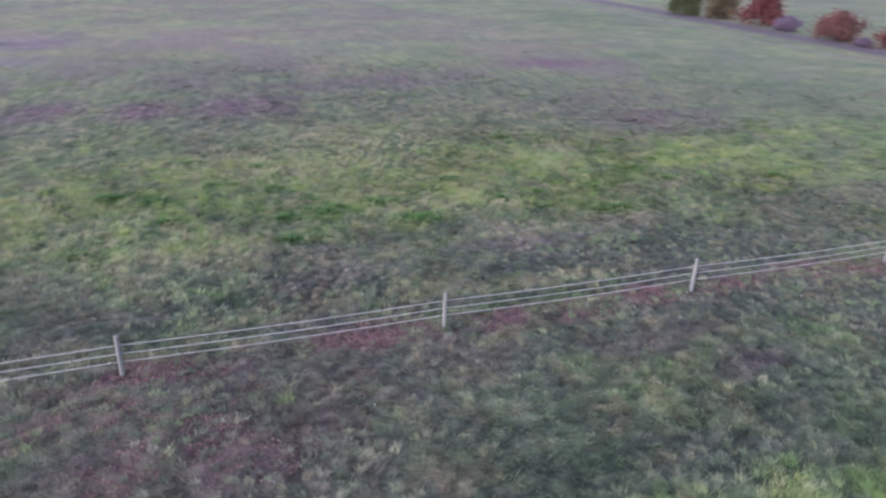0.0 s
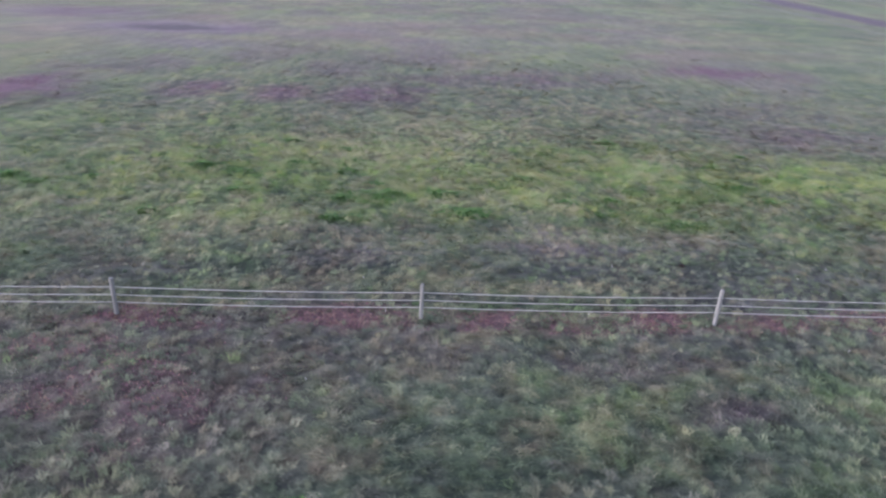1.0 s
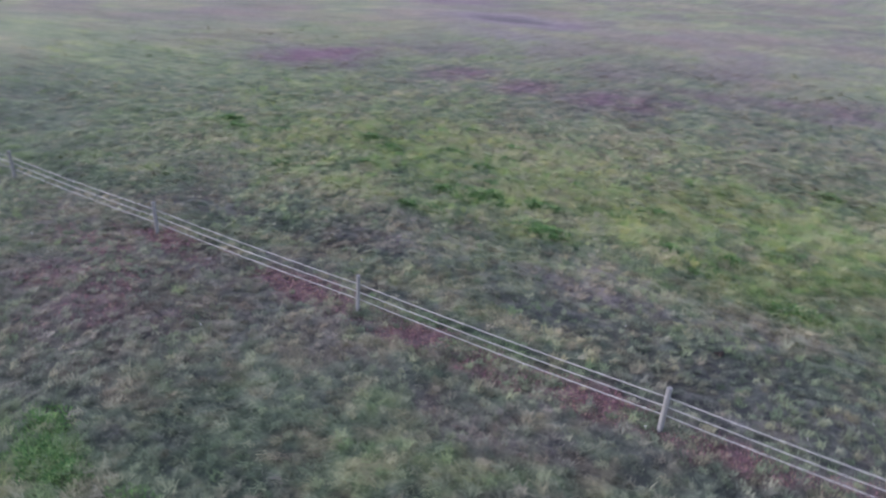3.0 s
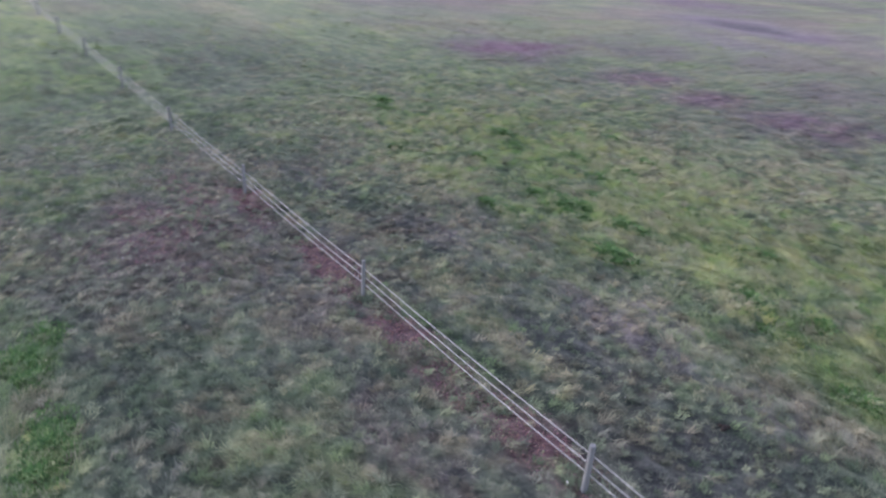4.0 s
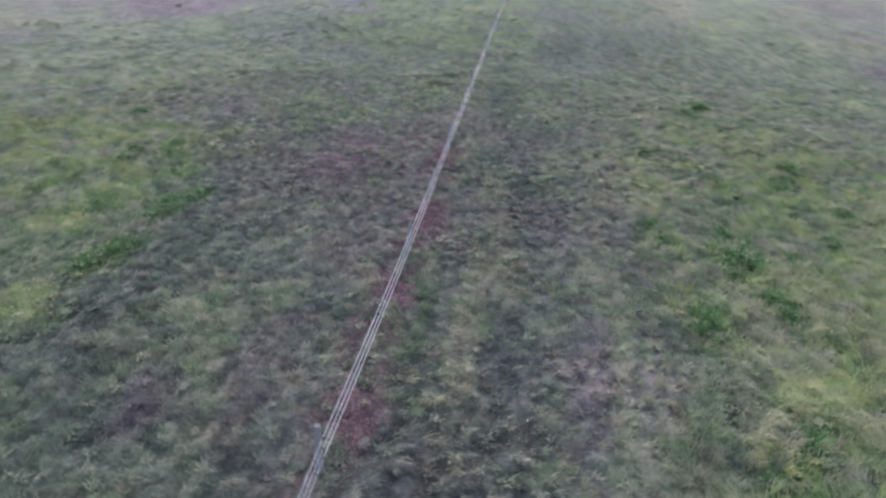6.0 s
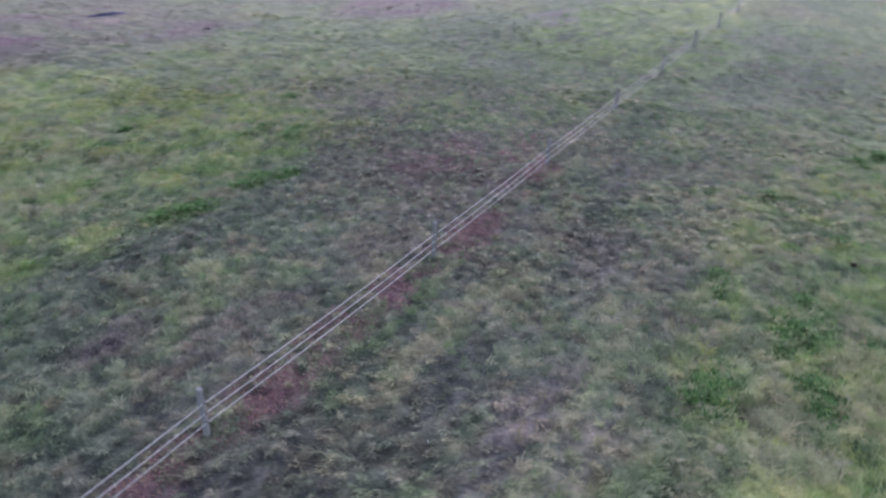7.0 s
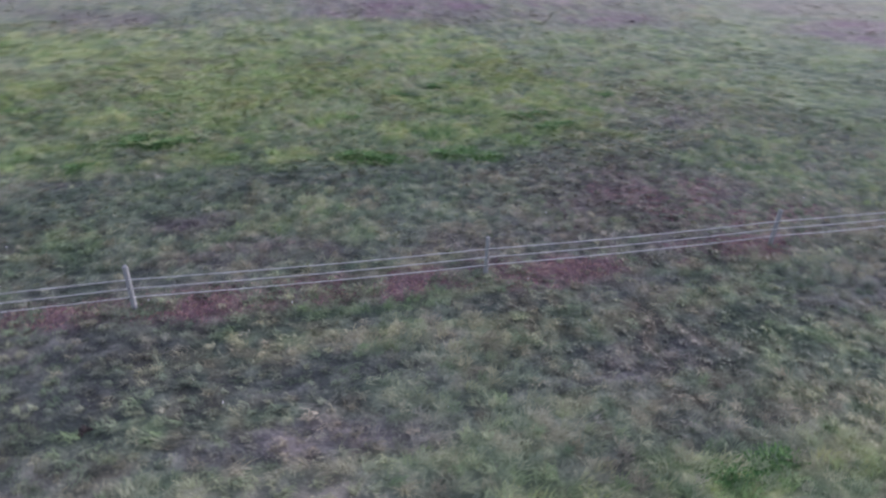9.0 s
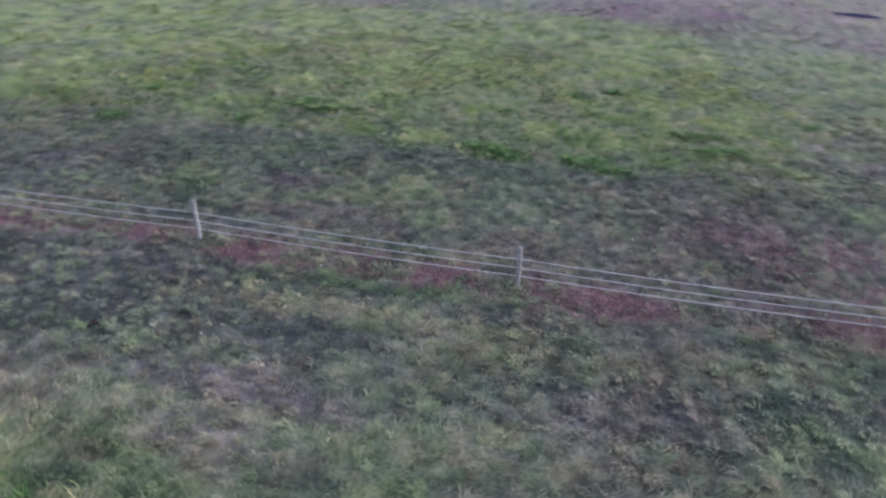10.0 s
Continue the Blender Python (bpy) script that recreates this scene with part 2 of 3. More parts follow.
def ground_material():
    m, n, l, b = material("pasture_turf", 0.95)
    fine, mid = noise_node(n, l, 9, 5), noise_node(n, l, 1.7, 4)
    tone = attribute(n, "tone")
    grit = calc(n, l, "ADD", calc(n, l, "MULTIPLY", fine, 0.34), calc(n, l, "MULTIPLY", mid, 0.2))
    shade = calc(n, l, "ADD", grit, calc(n, l, "MULTIPLY", tone, 0.46))
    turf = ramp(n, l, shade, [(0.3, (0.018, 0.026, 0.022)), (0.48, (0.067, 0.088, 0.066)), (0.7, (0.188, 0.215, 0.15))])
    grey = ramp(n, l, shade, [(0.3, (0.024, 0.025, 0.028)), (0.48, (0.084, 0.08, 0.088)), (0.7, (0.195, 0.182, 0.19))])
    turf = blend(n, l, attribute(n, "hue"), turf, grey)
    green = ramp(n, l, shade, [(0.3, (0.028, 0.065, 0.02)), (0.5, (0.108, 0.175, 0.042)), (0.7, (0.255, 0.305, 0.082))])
    col = blend(n, l, calc(n, l, "MULTIPLY", attribute(n, "lush"), 0.85), turf, green)
    straw = ramp(n, l, shade, [(0.3, (0.056, 0.05, 0.03)), (0.5, (0.15, 0.135, 0.075)), (0.7, (0.28, 0.25, 0.15))])
    sparse = calc(n, l, "SUBTRACT", 1.0, calc(n, l, "MULTIPLY", attribute(n, "lush"), 0.5))
    col = blend(n, l, calc(n, l, "MULTIPLY", attribute(n, "dry"), sparse), col, straw)
    heads = ramp(n, l, shade, [(0.28, (0.045, 0.022, 0.034)), (0.5, (0.115, 0.063, 0.082)), (0.7, (0.235, 0.155, 0.17))])
    col = blend(n, l, attribute(n, "mauve"), col, heads)
    weeds = ramp(n, l, shade, [(0.28, (0.08, 0.04, 0.046)), (0.5, (0.2, 0.11, 0.115)), (0.7, (0.32, 0.205, 0.2))])
    col = blend(n, l, calc(n, l, "MULTIPLY", attribute(n, "red"), 0.75), col, weeds)
    bare = ramp(n, l, fine, [(0.3, (0.034, 0.032, 0.037)), (0.7, (0.09, 0.082, 0.09))])
    trodden = ramp(n, l, shade, [(0.3, (0.05, 0.046, 0.05)), (0.5, (0.142, 0.123, 0.132)), (0.7, (0.265, 0.23, 0.235))])
    depth = n.new("ShaderNodeMapRange")
    depth.inputs["From Min"].default_value, depth.inputs["From Max"].default_value = 0.6, 0.85
    l.new(attribute(n, "soil"), depth.inputs["Value"])
    dirt = blend(n, l, depth.outputs["Result"], trodden, bare)
    col = blend(n, l, attribute(n, "soil"), col, dirt)
    mulch = ramp(n, l, fine, [(0.3, (0.06, 0.046, 0.056)), (0.7, (0.145, 0.115, 0.132))])
    col = blend(n, l, attribute(n, "mulch"), col, mulch)
    l.new(col, b.inputs["Base Color"])
    b.inputs["Sheen Weight"].default_value = 0.06
    b.inputs["Sheen Roughness"].default_value = 0.6
    b.inputs["Sheen Tint"].default_value = (0.75, 0.78, 0.72, 1)
    bump(n, l, b, calc(n, l, "ADD", fine, mid), 0.5, 0.12)
    return m


def blade_material(name, stops, green=True):
    """Leaf colour from dull to pale, by the tuft's own tone and a little by each blade; paler and drier at the tips."""
    m, n, l, b = material(name, 0.7)
    geo = n.new("ShaderNodeNewGeometry")
    pick = geo.outputs["Random Per Island"]
    if green:
        tone = calc(n, l, "MULTIPLY", attribute(n, "tone"), 0.85)
        pick = calc(n, l, "ADD", calc(n, l, "MULTIPLY", pick, 0.12), tone)
    col = ramp(n, l, pick, stops)
    if green:
        grey = ramp(n, l, pick, [(0.0, (0.037, 0.04, 0.046)), (0.35, (0.1, 0.095, 0.103)), (0.7, (0.208, 0.195, 0.198)), (1.0, (0.315, 0.3, 0.28))])
        col = blend(n, l, attribute(n, "hue"), col, grey)
        fresh = ramp(n, l, pick, [(0.0, (0.04, 0.085, 0.026)), (0.35, (0.115, 0.185, 0.04)), (0.65, (0.225, 0.28, 0.062)), (1.0, (0.37, 0.385, 0.105))])
        deep = ramp(n, l, pick, [(0.0, (0.028, 0.085, 0.022)), (0.35, (0.076, 0.185, 0.038)), (0.7, (0.138, 0.285, 0.065)), (1.0, (0.22, 0.345, 0.11))])
        fresh = blend(n, l, calc(n, l, "ADD", attribute(n, "hue"), 0.2), deep, fresh)
        col = blend(n, l, attribute(n, "lush"), col, fresh)
        straw = ramp(n, l, pick, [(0.0, (0.07, 0.056, 0.04)), (0.4, (0.165, 0.14, 0.085)), (0.75, (0.3, 0.27, 0.155)), (1.0, (0.4, 0.37, 0.22))])
        col = blend(n, l, attribute(n, "dry"), col, straw)
        heads = ramp(n, l, pick, [(0.0, (0.09, 0.046, 0.062)), (0.5, (0.2, 0.11, 0.138)), (1.0, (0.345, 0.245, 0.26))])
        col = blend(n, l, attribute(n, "mauve"), col, heads)
        dry = calc(n, l, "MULTIPLY", attribute(n, "tip"), 0.15)
        col = blend(n, l, dry, col, (0.31, 0.32, 0.2))
    l.new(col, b.inputs["Base Color"])
    return m


turf_mat = ground_material()
grass_mat = blade_material("grass_blade", [(0.0, (0.027, 0.042, 0.032)), (0.3, (0.073, 0.094, 0.076)), (0.55, (0.147, 0.17, 0.128)), (0.8, (0.248, 0.265, 0.18)), (1.0, (0.335, 0.338, 0.235))])
rank_mat = blade_material("rank_grass", [(0.0, (0.038, 0.105, 0.03)), (0.5, (0.08, 0.19, 0.047)), (0.85, (0.13, 0.255, 0.066)), (1.0, (0.22, 0.32, 0.1))], False)
weed_mat = blade_material("red_weed", [(0.0, (0.1, 0.05, 0.058)), (0.4, (0.21, 0.11, 0.122)), (0.65, (0.28, 0.16, 0.165)), (0.85, (0.26, 0.17, 0.1)), (1.0, (0.36, 0.28, 0.21))], False)
flower_mat = blade_material("white_flower", [(0.0, (0.6, 0.6, 0.55)), (1.0, (0.8, 0.8, 0.76))], False)


def wood_material():
    m, n, l, b = material("weathered_post_wood", 0.85)
    grain = noise_node(n, l, 14, 5, (1, 1, 0.08))
    stain = noise_node(n, l, 3, 3)
    col = ramp(n, l, grain, [(0.3, (0.165, 0.172, 0.172)), (0.6, (0.285, 0.295, 0.292)), (0.8, (0.385, 0.395, 0.388))])
    info = n.new("ShaderNodeObjectInfo")
    moss = calc(n, l, "MULTIPLY", calc(n, l, "ADD", calc(n, l, "MULTIPLY", info.outputs["Random"], 0.6), stain), 0.45)
    col = blend(n, l, moss, col, (0.17, 0.18, 0.14))
    l.new(col, b.inputs["Base Color"])
    bump(n, l, b, grain, 0.5, 0.01)
    return m


def plain_material(name, dark, light, scale, rough=0.8, depth=0.01):
    m, n, l, b = material(name, rough)
    f = noise_node(n, l, scale, 4)
    l.new(ramp(n, l, f, [(0.3, dark), (0.7, light)]), b.inputs["Base Color"])
    bump(n, l, b, f, 0.4, depth)
    return m


post_mat = wood_material()
rope_mat = plain_material("fence_rope", (0.34, 0.35, 0.32), (0.48, 0.485, 0.445), 30, 0.6, 0.002)
insulator_mat = plain_material("insulator_plastic", (0.05, 0.05, 0.05), (0.09, 0.09, 0.09), 40, 0.5)
dung_mat = plain_material("manure", (0.018, 0.014, 0.012), (0.05, 0.04, 0.032), 12, 0.9, 0.03)
tarp_mat = plain_material("dark_blue_sheet", (0.014, 0.018, 0.06), (0.035, 0.04, 0.12), 4, 0.55, 0.03)
bark_mat = plain_material("bark", (0.06, 0.045, 0.04), (0.14, 0.11, 0.1), 8, 0.9, 0.03)


def leaf_material(name, dark, mid, light):
    return blade_material(name, [(0.0, dark), (0.5, mid), (1.0, light)], False)


# ---- the ground: one sheet to the horizon ----
def part(name, bm, mat, parent=None, label=""):
    me = bpy.data.meshes.new(name)
    bm.to_mesh(me)
    bm.free()
    me.materials.append(mat)
    ob = new(name, me)
    ob.parent = parent
    if label:
        tagged(ob, label)
    return ob


def raw_mesh(name, verts, faces, mat, attrs=None):
    """A mesh from arrays of vertices and of equal-sided faces."""
    me = bpy.data.meshes.new(name)
    nv, (nf, k) = len(verts), faces.shape
    me.vertices.add(nv)
    me.vertices.foreach_set("co", np.ascontiguousarray(verts, np.float32).ravel())
    me.loops.add(nf * k)
    me.loops.foreach_set("vertex_index", np.ascontiguousarray(faces, np.int32).ravel())
    me.polygons.add(nf)
    me.polygons.foreach_set("loop_start", np.arange(0, nf * k, k, dtype=np.int32))
    me.update(calc_edges=True)
    for key, val in (attrs or {}).items():
        a = me.attributes.new(key, "FLOAT", "POINT")
        a.data.foreach_set("value", np.ascontiguousarray(val, np.float32))
    me.materials.append(mat)
    me.validate()
    return me


def spread(a, b, lo, hi):
    """Grid lines: fine from a to b, coarser outwards to lo and hi."""
    lines = list(np.arange(a, b, 0.13))
    s, v = 0.15, b
    while v < hi:
        lines.append(v)
        s = min(s * 1.075, 1.6) if v < 110 else s * 1.3
        v += s
    s, v = 0.15, a
    low = []
    while v > lo:
        s = min(s * 1.075, 1.6) if v > -70 else s * 1.3
        v -= s
        low.append(v)
    return np.array(low[::-1] + lines)


gx, gy = spread(-14, 32, -2500, 2500), spread(-2, 40, -2500, 2500)
X, Y = np.meshgrid(gx, gy)
X, Y = X.ravel(), Y.ravel()
w, hgt = len(gx), len(gy)
idx = np.arange(w * hgt).reshape(hgt, w)
quads = np.stack([idx[:-1, :-1], idx[:-1, 1:], idx[1:, 1:], idx[1:, :-1]], -1).reshape(-1, 4)
names = ("lush", "mauve", "red", "soil", "mulch")
# painted shade: turf darkens under the blades round the fence and in lush hollows
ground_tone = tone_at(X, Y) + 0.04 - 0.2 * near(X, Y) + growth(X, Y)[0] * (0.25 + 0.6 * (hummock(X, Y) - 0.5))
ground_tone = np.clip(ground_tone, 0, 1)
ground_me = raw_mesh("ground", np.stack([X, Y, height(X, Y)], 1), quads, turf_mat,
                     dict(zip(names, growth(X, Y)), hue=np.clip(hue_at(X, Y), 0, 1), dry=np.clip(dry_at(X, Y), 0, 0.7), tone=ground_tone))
ground_me.polygons.foreach_set("use_smooth", np.ones(len(ground_me.polygons), bool))
tagged(new("ground", ground_me), "rough evening pasture with green, mauve and trampled patches", "pasture", kind="structure")


# ---- grass ----
rng = np.random.default_rng(5)


def ring(n, r0, r1):
    a, r = rng.uniform(0, 2 * math.pi, n), np.sqrt(rng.uniform(r0 * r0, r1 * r1, n))
    return 9 + r * np.cos(a), 17 + r * np.sin(a)


def ring_thinning(n, r0, r1):
    """Places from r0 outwards that thin out to nothing at r1."""
    a, r = rng.uniform(0, 2 * math.pi, n), r0 + (r1 - r0) * (1 - np.sqrt(rng.uniform(0, 1, n)))
    return 9 + r * np.cos(a), 17 + r * np.sin(a)


def tufts(cx, cy, blades, size, tall, width, lean=0.9, combed=False):
    """Blades round each centre: a kite, bent outwards at its middle. Returns vertices and triangles."""
    n = len(cx)
    a = rng.uniform(0, 2 * math.pi, (n, blades))
    r = size[:, None] * np.sqrt(rng.uniform(0, 1, (n, blades)))
    px, py = cx[:, None] + r * np.cos(a), cy[:, None] + r * np.sin(a)
    d = a + rng.normal(0, 0.8, (n, blades))
    if combed:  # laid over by wind and hooves, each tuft roughly one way
        lay = smooth_noise(cx, cy, 3.0, 81) * 5.0 + rng.normal(0, 0.7, n)
        d = lay[:, None] + rng.normal(0, 0.75, (n, blades))
    dx, dy = np.cos(d), np.sin(d)
    length = tall[:, None] * rng.uniform(0.6, 1.3, (n, blades))
    out = lean * rng.uniform(0.4, 1.3, (n, blades)) * length
    wd = width[:, None] * rng.uniform(0.6, 1.4, (n, blades))
    pz = height(px, py) - 0.015
    base = np.stack([px, py, pz], -1)
    mid = base + np.stack([dx * out * 0.4, dy * out * 0.4, length * 0.62], -1)
    tip = base + np.stack([dx * out, dy * out, length * rng.uniform(0.55, 1.0, (n, blades))], -1)
    side = np.stack([-dy * wd, dx * wd, np.zeros_like(wd)], -1)
    v = np.stack([base, mid - side, mid + side, tip], 2).reshape(-1, 3)
    k = np.arange(n * blades)[:, None] * 4
    f = np.concatenate([k + np.array([[0, 2, 1]]), k + np.array([[1, 2, 3]])], 1).reshape(-1, 3)
    return v, f


def sward(name, cx, cy, blades, size, tall, width, mat, label, lean=0.9, vary=0.06, mixed=1.0):
    lush, mauve, red, soil, mulch = growth(cx, cy)
    keep = (soil < 0.45 + 0.4 * rng.uniform(0, 1, len(cx))) & (mulch < 0.3)
    if mat is grass_mat:  # weeds crowd the grass out
        keep &= red < 0.25 + 0.75 * rng.uniform(0, 1, len(cx))
    cx, cy, size, tall, width = cx[keep], cy[keep], size[keep], tall[keep], width[keep]
    v, f = tufts(cx, cy, blades, size, tall, width, lean, mixed > 1)
    rep = blades * 4
    jitter = rng.normal(0, 1, len(cx))
    at = {"lush": np.repeat(np.clip(lush[keep] * rng.uniform(0.5, 1.3, len(cx)), 0, 1), rep),
          "hue": np.repeat(np.clip(hue_at(cx, cy) + 0.12 * mixed * jitter, 0, 1), rep),
          "dry": np.repeat(np.clip(dry_at(cx, cy) + 0.18 * mixed * rng.normal(0, 1, len(cx)), 0, 0.85) * (1 - 0.35 * np.clip(lush[keep], 0, 1)), rep),
          "mauve": np.repeat(np.clip(mauve[keep] * rng.uniform(0.4, 1.3, len(cx)), 0, 1), rep),
          # in lush grass the hummock term paints shade into the hollows
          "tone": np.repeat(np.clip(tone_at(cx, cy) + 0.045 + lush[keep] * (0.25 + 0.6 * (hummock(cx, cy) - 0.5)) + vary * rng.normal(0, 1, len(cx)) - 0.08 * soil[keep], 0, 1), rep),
          "tip": np.tile([0.0, 0.4, 0.4, 1.0], len(cx) * blades)}
    return tagged(new(name, raw_mesh(name, v, f, mat, at)), label, "grass", kind="stuff")


def meadow(name, places, blades, scale, label):
    cx, cy = places
    tuft = 0.55 * tone_at(cx, cy) + 0.45 * fbm(cx, cy, 1.1, 51)
    flat, low = (1.0, 1.0) if scale < 1.2 else (2.6, 0.65)
    lush = growth(cx, cy)[0]
    size = (0.10 + 0.12 * tuft) * scale
    tall = (0.035 + 0.08 * step(0.35, 0.7, tuft) + 0.04 * lush) * (0.6 + 0.4 * scale) * low
    sward(name, cx, cy, blades, size, tall, np.full(len(cx), 0.0075) * scale, grass_mat, label, flat)


def clumps(name, places, blades, scale, label):
    """Separate domed clumps that stand above the short grass, each of its own shade."""
    cx, cy = places
    n = len(cx)
    lush = growth(cx, cy)[0]
    thick = step(0.3, 0.65, fbm(cx, cy, 1.6, 52))
    size = rng.uniform(0.07, 0.14, n) * (0.75 + 0.95 * lush) * scale
    tall = rng.uniform(0.08, 0.15, n) * (0.6 + 0.4 * thick + 0.9 * lush) * (0.5 + 0.5 * scale)
    sward(name, cx, cy, blades, size, tall, np.full(n, 0.0085) * scale, grass_mat, label, 1.4 if scale < 1.2 else 2.2, 0.15 if scale < 1.2 else 0.06, 1.5)


def scattered(cell, r):
    """Places about a cell apart, none on top of another, inside the circle r round the fence's middle."""
    g = np.arange(-r, r, cell)
    x, y = np.meshgrid(g, g)
    x = (x + rng.uniform(-0.42, 0.42, x.shape) * cell).ravel()
    y = (y + rng.uniform(-0.42, 0.42, y.shape) * cell).ravel()
    k = np.hypot(x, y) < r
    return 9 + x[k], 17 + y[k]


meadow("pasture_grass", ring(42000, 0, 24), 5, 1.0, "short tufted grass of the pasture round the fence")
meadow("outer_grass", ring_thinning(46000, 22, 70), 5, 1.6, "tufted rough grass further out in the pasture")
meadow("distant_grass", ring_thinning(14000, 45, 120), 4, 2.6, "faded grass of the wide pasture")
clumps("grass_clumps", scattered(0.34, 22), 32, 1.0, "rounded clumps of coarse grass standing above the turf")
clumps("outer_grass_clumps", ring_thinning(9000, 22, 60), 16, 1.6, "rounded clumps of coarse grass further out")


def red_weeds():
    x, y = rng.uniform(-14, 30, 60000), rng.uniform(11.5, 20.5, 60000)
    r = growth(x, y)[2]
    k = r > 0.2 + 0.6 * rng.uniform(0, 1, len(x))
    x, y = x[k][:15000], y[k][:15000]
    n = len(x)
    sward("red_weeds", x, y, 6, np.full(n, 0.1), rng.uniform(0.03, 0.08, n), np.full(n, 0.012), weed_mat, "low reddish-brown weeds growing along the fence")


def fence_grass():
    x = rng.uniform(-6, 40, 1800)
    y = FENCE_Y + 0.1 + rng.normal(0, 0.2, 1800)
    sward("fence_line_grass", x, y, 6, np.full(1800, 0.1), rng.uniform(0.06, 0.16, 1800), np.full(1800, 0.012), grass_mat,
          "longer uncut grass under the fence ropes", 1.1)


red_weeds()
fence_grass()


def white_flowers():
    x, y = rng.uniform(-6, 24, 22), rng.uniform(10, 23, 22)
    n = len(x)
    k = rng.uniform(0.01, 0.017, n)
    ang = np.linspace(0, 2 * math.pi, 6, endpoint=False)
    z = height(x, y) + rng.uniform(0.05, 0.1, n)
    rim = np.stack([x[:, None] + k[:, None] * np.cos(ang), y[:, None] + k[:, None] * np.sin(ang), np.repeat(z[:, None], 6, 1)], -1)
    top = np.stack([x, y, z + k * 0.7], -1)[:, None]
    low = np.stack([x, y, height(x, y) - 0.02], -1)[:, None]
    v = np.concatenate([rim, top, low], 1).reshape(-1, 3)
    b = np.arange(n)[:, None] * 8
    f = []
    for i in range(6):
        f += [b + np.array([[i, (i + 1) % 6, 6]]), b + np.array([[(i + 1) % 6, i, 7]])]
    f = np.concatenate(f, 1).reshape(-1, 3)
    tagged(new("white_flowers", raw_mesh("white_flowers", v, f, flower_mat)), "small white flower heads scattered in the grass", "flowers", kind="stuff")


white_flowers()


# ---- rank green tussocks that stand out from the turf ----
TUSSOCKS = [(5.1, 9.2), (4.3, 9.6), (5.8, 9.0), (8.5, 8.9), (9.2, 8.6), (7.9, 9.1), (16.0, 6.6), (16.8, 6.2), (15.2, 6.4),
            (5.2, 27.3), (5.9, 27.1), (4.5, 27.6), (7.3, 27.8), (7.9, 28.0), (5.4, 26.9), (9.0, 25.5), (8.6, 25.7), (12.9, 27.1), (3.4, 27.2), (0.8, 6.9), (0.1, 6.7), (13.8, 26.6), (-3.5, 31.2),
            (3.4, 30.6), (10.6, 29.3), (11.5, 30.1), (23.4, 9.4), (4.1, 25.0), (4.9, 27.0), (5.6, 27.6), (22.1, 27.9), (17.3, 24.9), (8.9, 25.9), (-1.7, 30.4), (-11.1, 28.9), (1.7, 5.6), (17.0, 5.8)]
NAMED = len(TUSSOCKS)
more = np.random.default_rng(77)
while len(TUSSOCKS) < 80:
    tx, ty = more.uniform(-30, 40), more.uniform(-12, 38)
    if growth(np.array([tx]), np.array([ty]))[0][0] > 0.62 and abs(ty - FENCE_Y) > 2 and math.hypot(tx - 9, ty - 17) < 24:
        TUSSOCKS.append((tx, ty))
rx, ry, rt = [], [], []
for k, (tx, ty) in enumerate(TUSSOCKS):
    count = 110 if k < NAMED else 60
    a, r = more.uniform(0, 2 * math.pi, count), more.uniform(0, 1, count) ** 0.75
    wide = more.uniform(0.55, 0.9) if k < NAMED else more.uniform(0.4, 1.0)
    rx.append(tx + wide * 1.2 * r * np.cos(a))
    ry.append(ty + wide * 0.75 * r * np.sin(a))
    rt.append(more.uniform(0.12, 0.21) * (1.15 - 0.8 * r))
rx, ry, rt = np.concatenate(rx), np.concatenate(ry), np.concatenate(rt)
sward("rank_grass", rx, ry, 9, np.full(len(rx), 0.12), rt, np.full(len(rx), 0.014), rank_mat, "patches of rank bright green grass in the pasture", 0.9)


# ---- the rope fence ----
def tube(bm, points, radius, sides=6):
    rings = []
    for i, p in enumerate(points):
        d = (points[min(i + 1, len(points) - 1)] - points[max(i - 1, 0)]).normalized()
        u = d.orthogonal().normalized() if abs(d.x) < 0.9 else d.cross(Vector((0, 0, 1))).normalized()
        q = d.cross(u)
        rad = radius[i] if isinstance(radius, (list, tuple)) else radius
        rings.append([bm.verts.new(p + (u * math.cos(a) + q * math.sin(a)) * rad) for a in (2 * math.pi * k / sides for k in range(sides))])
    for a, b in zip(rings, rings[1:]):
        for k in range(sides):
            bm.faces.new((a[k], a[(k + 1) % sides], b[(k + 1) % sides], b[k]))
    bm.faces.new(rings[0])
    bm.faces.new(rings[-1])
    bmesh.ops.recalc_face_normals(bm, faces=bm.faces[:])
    return bm


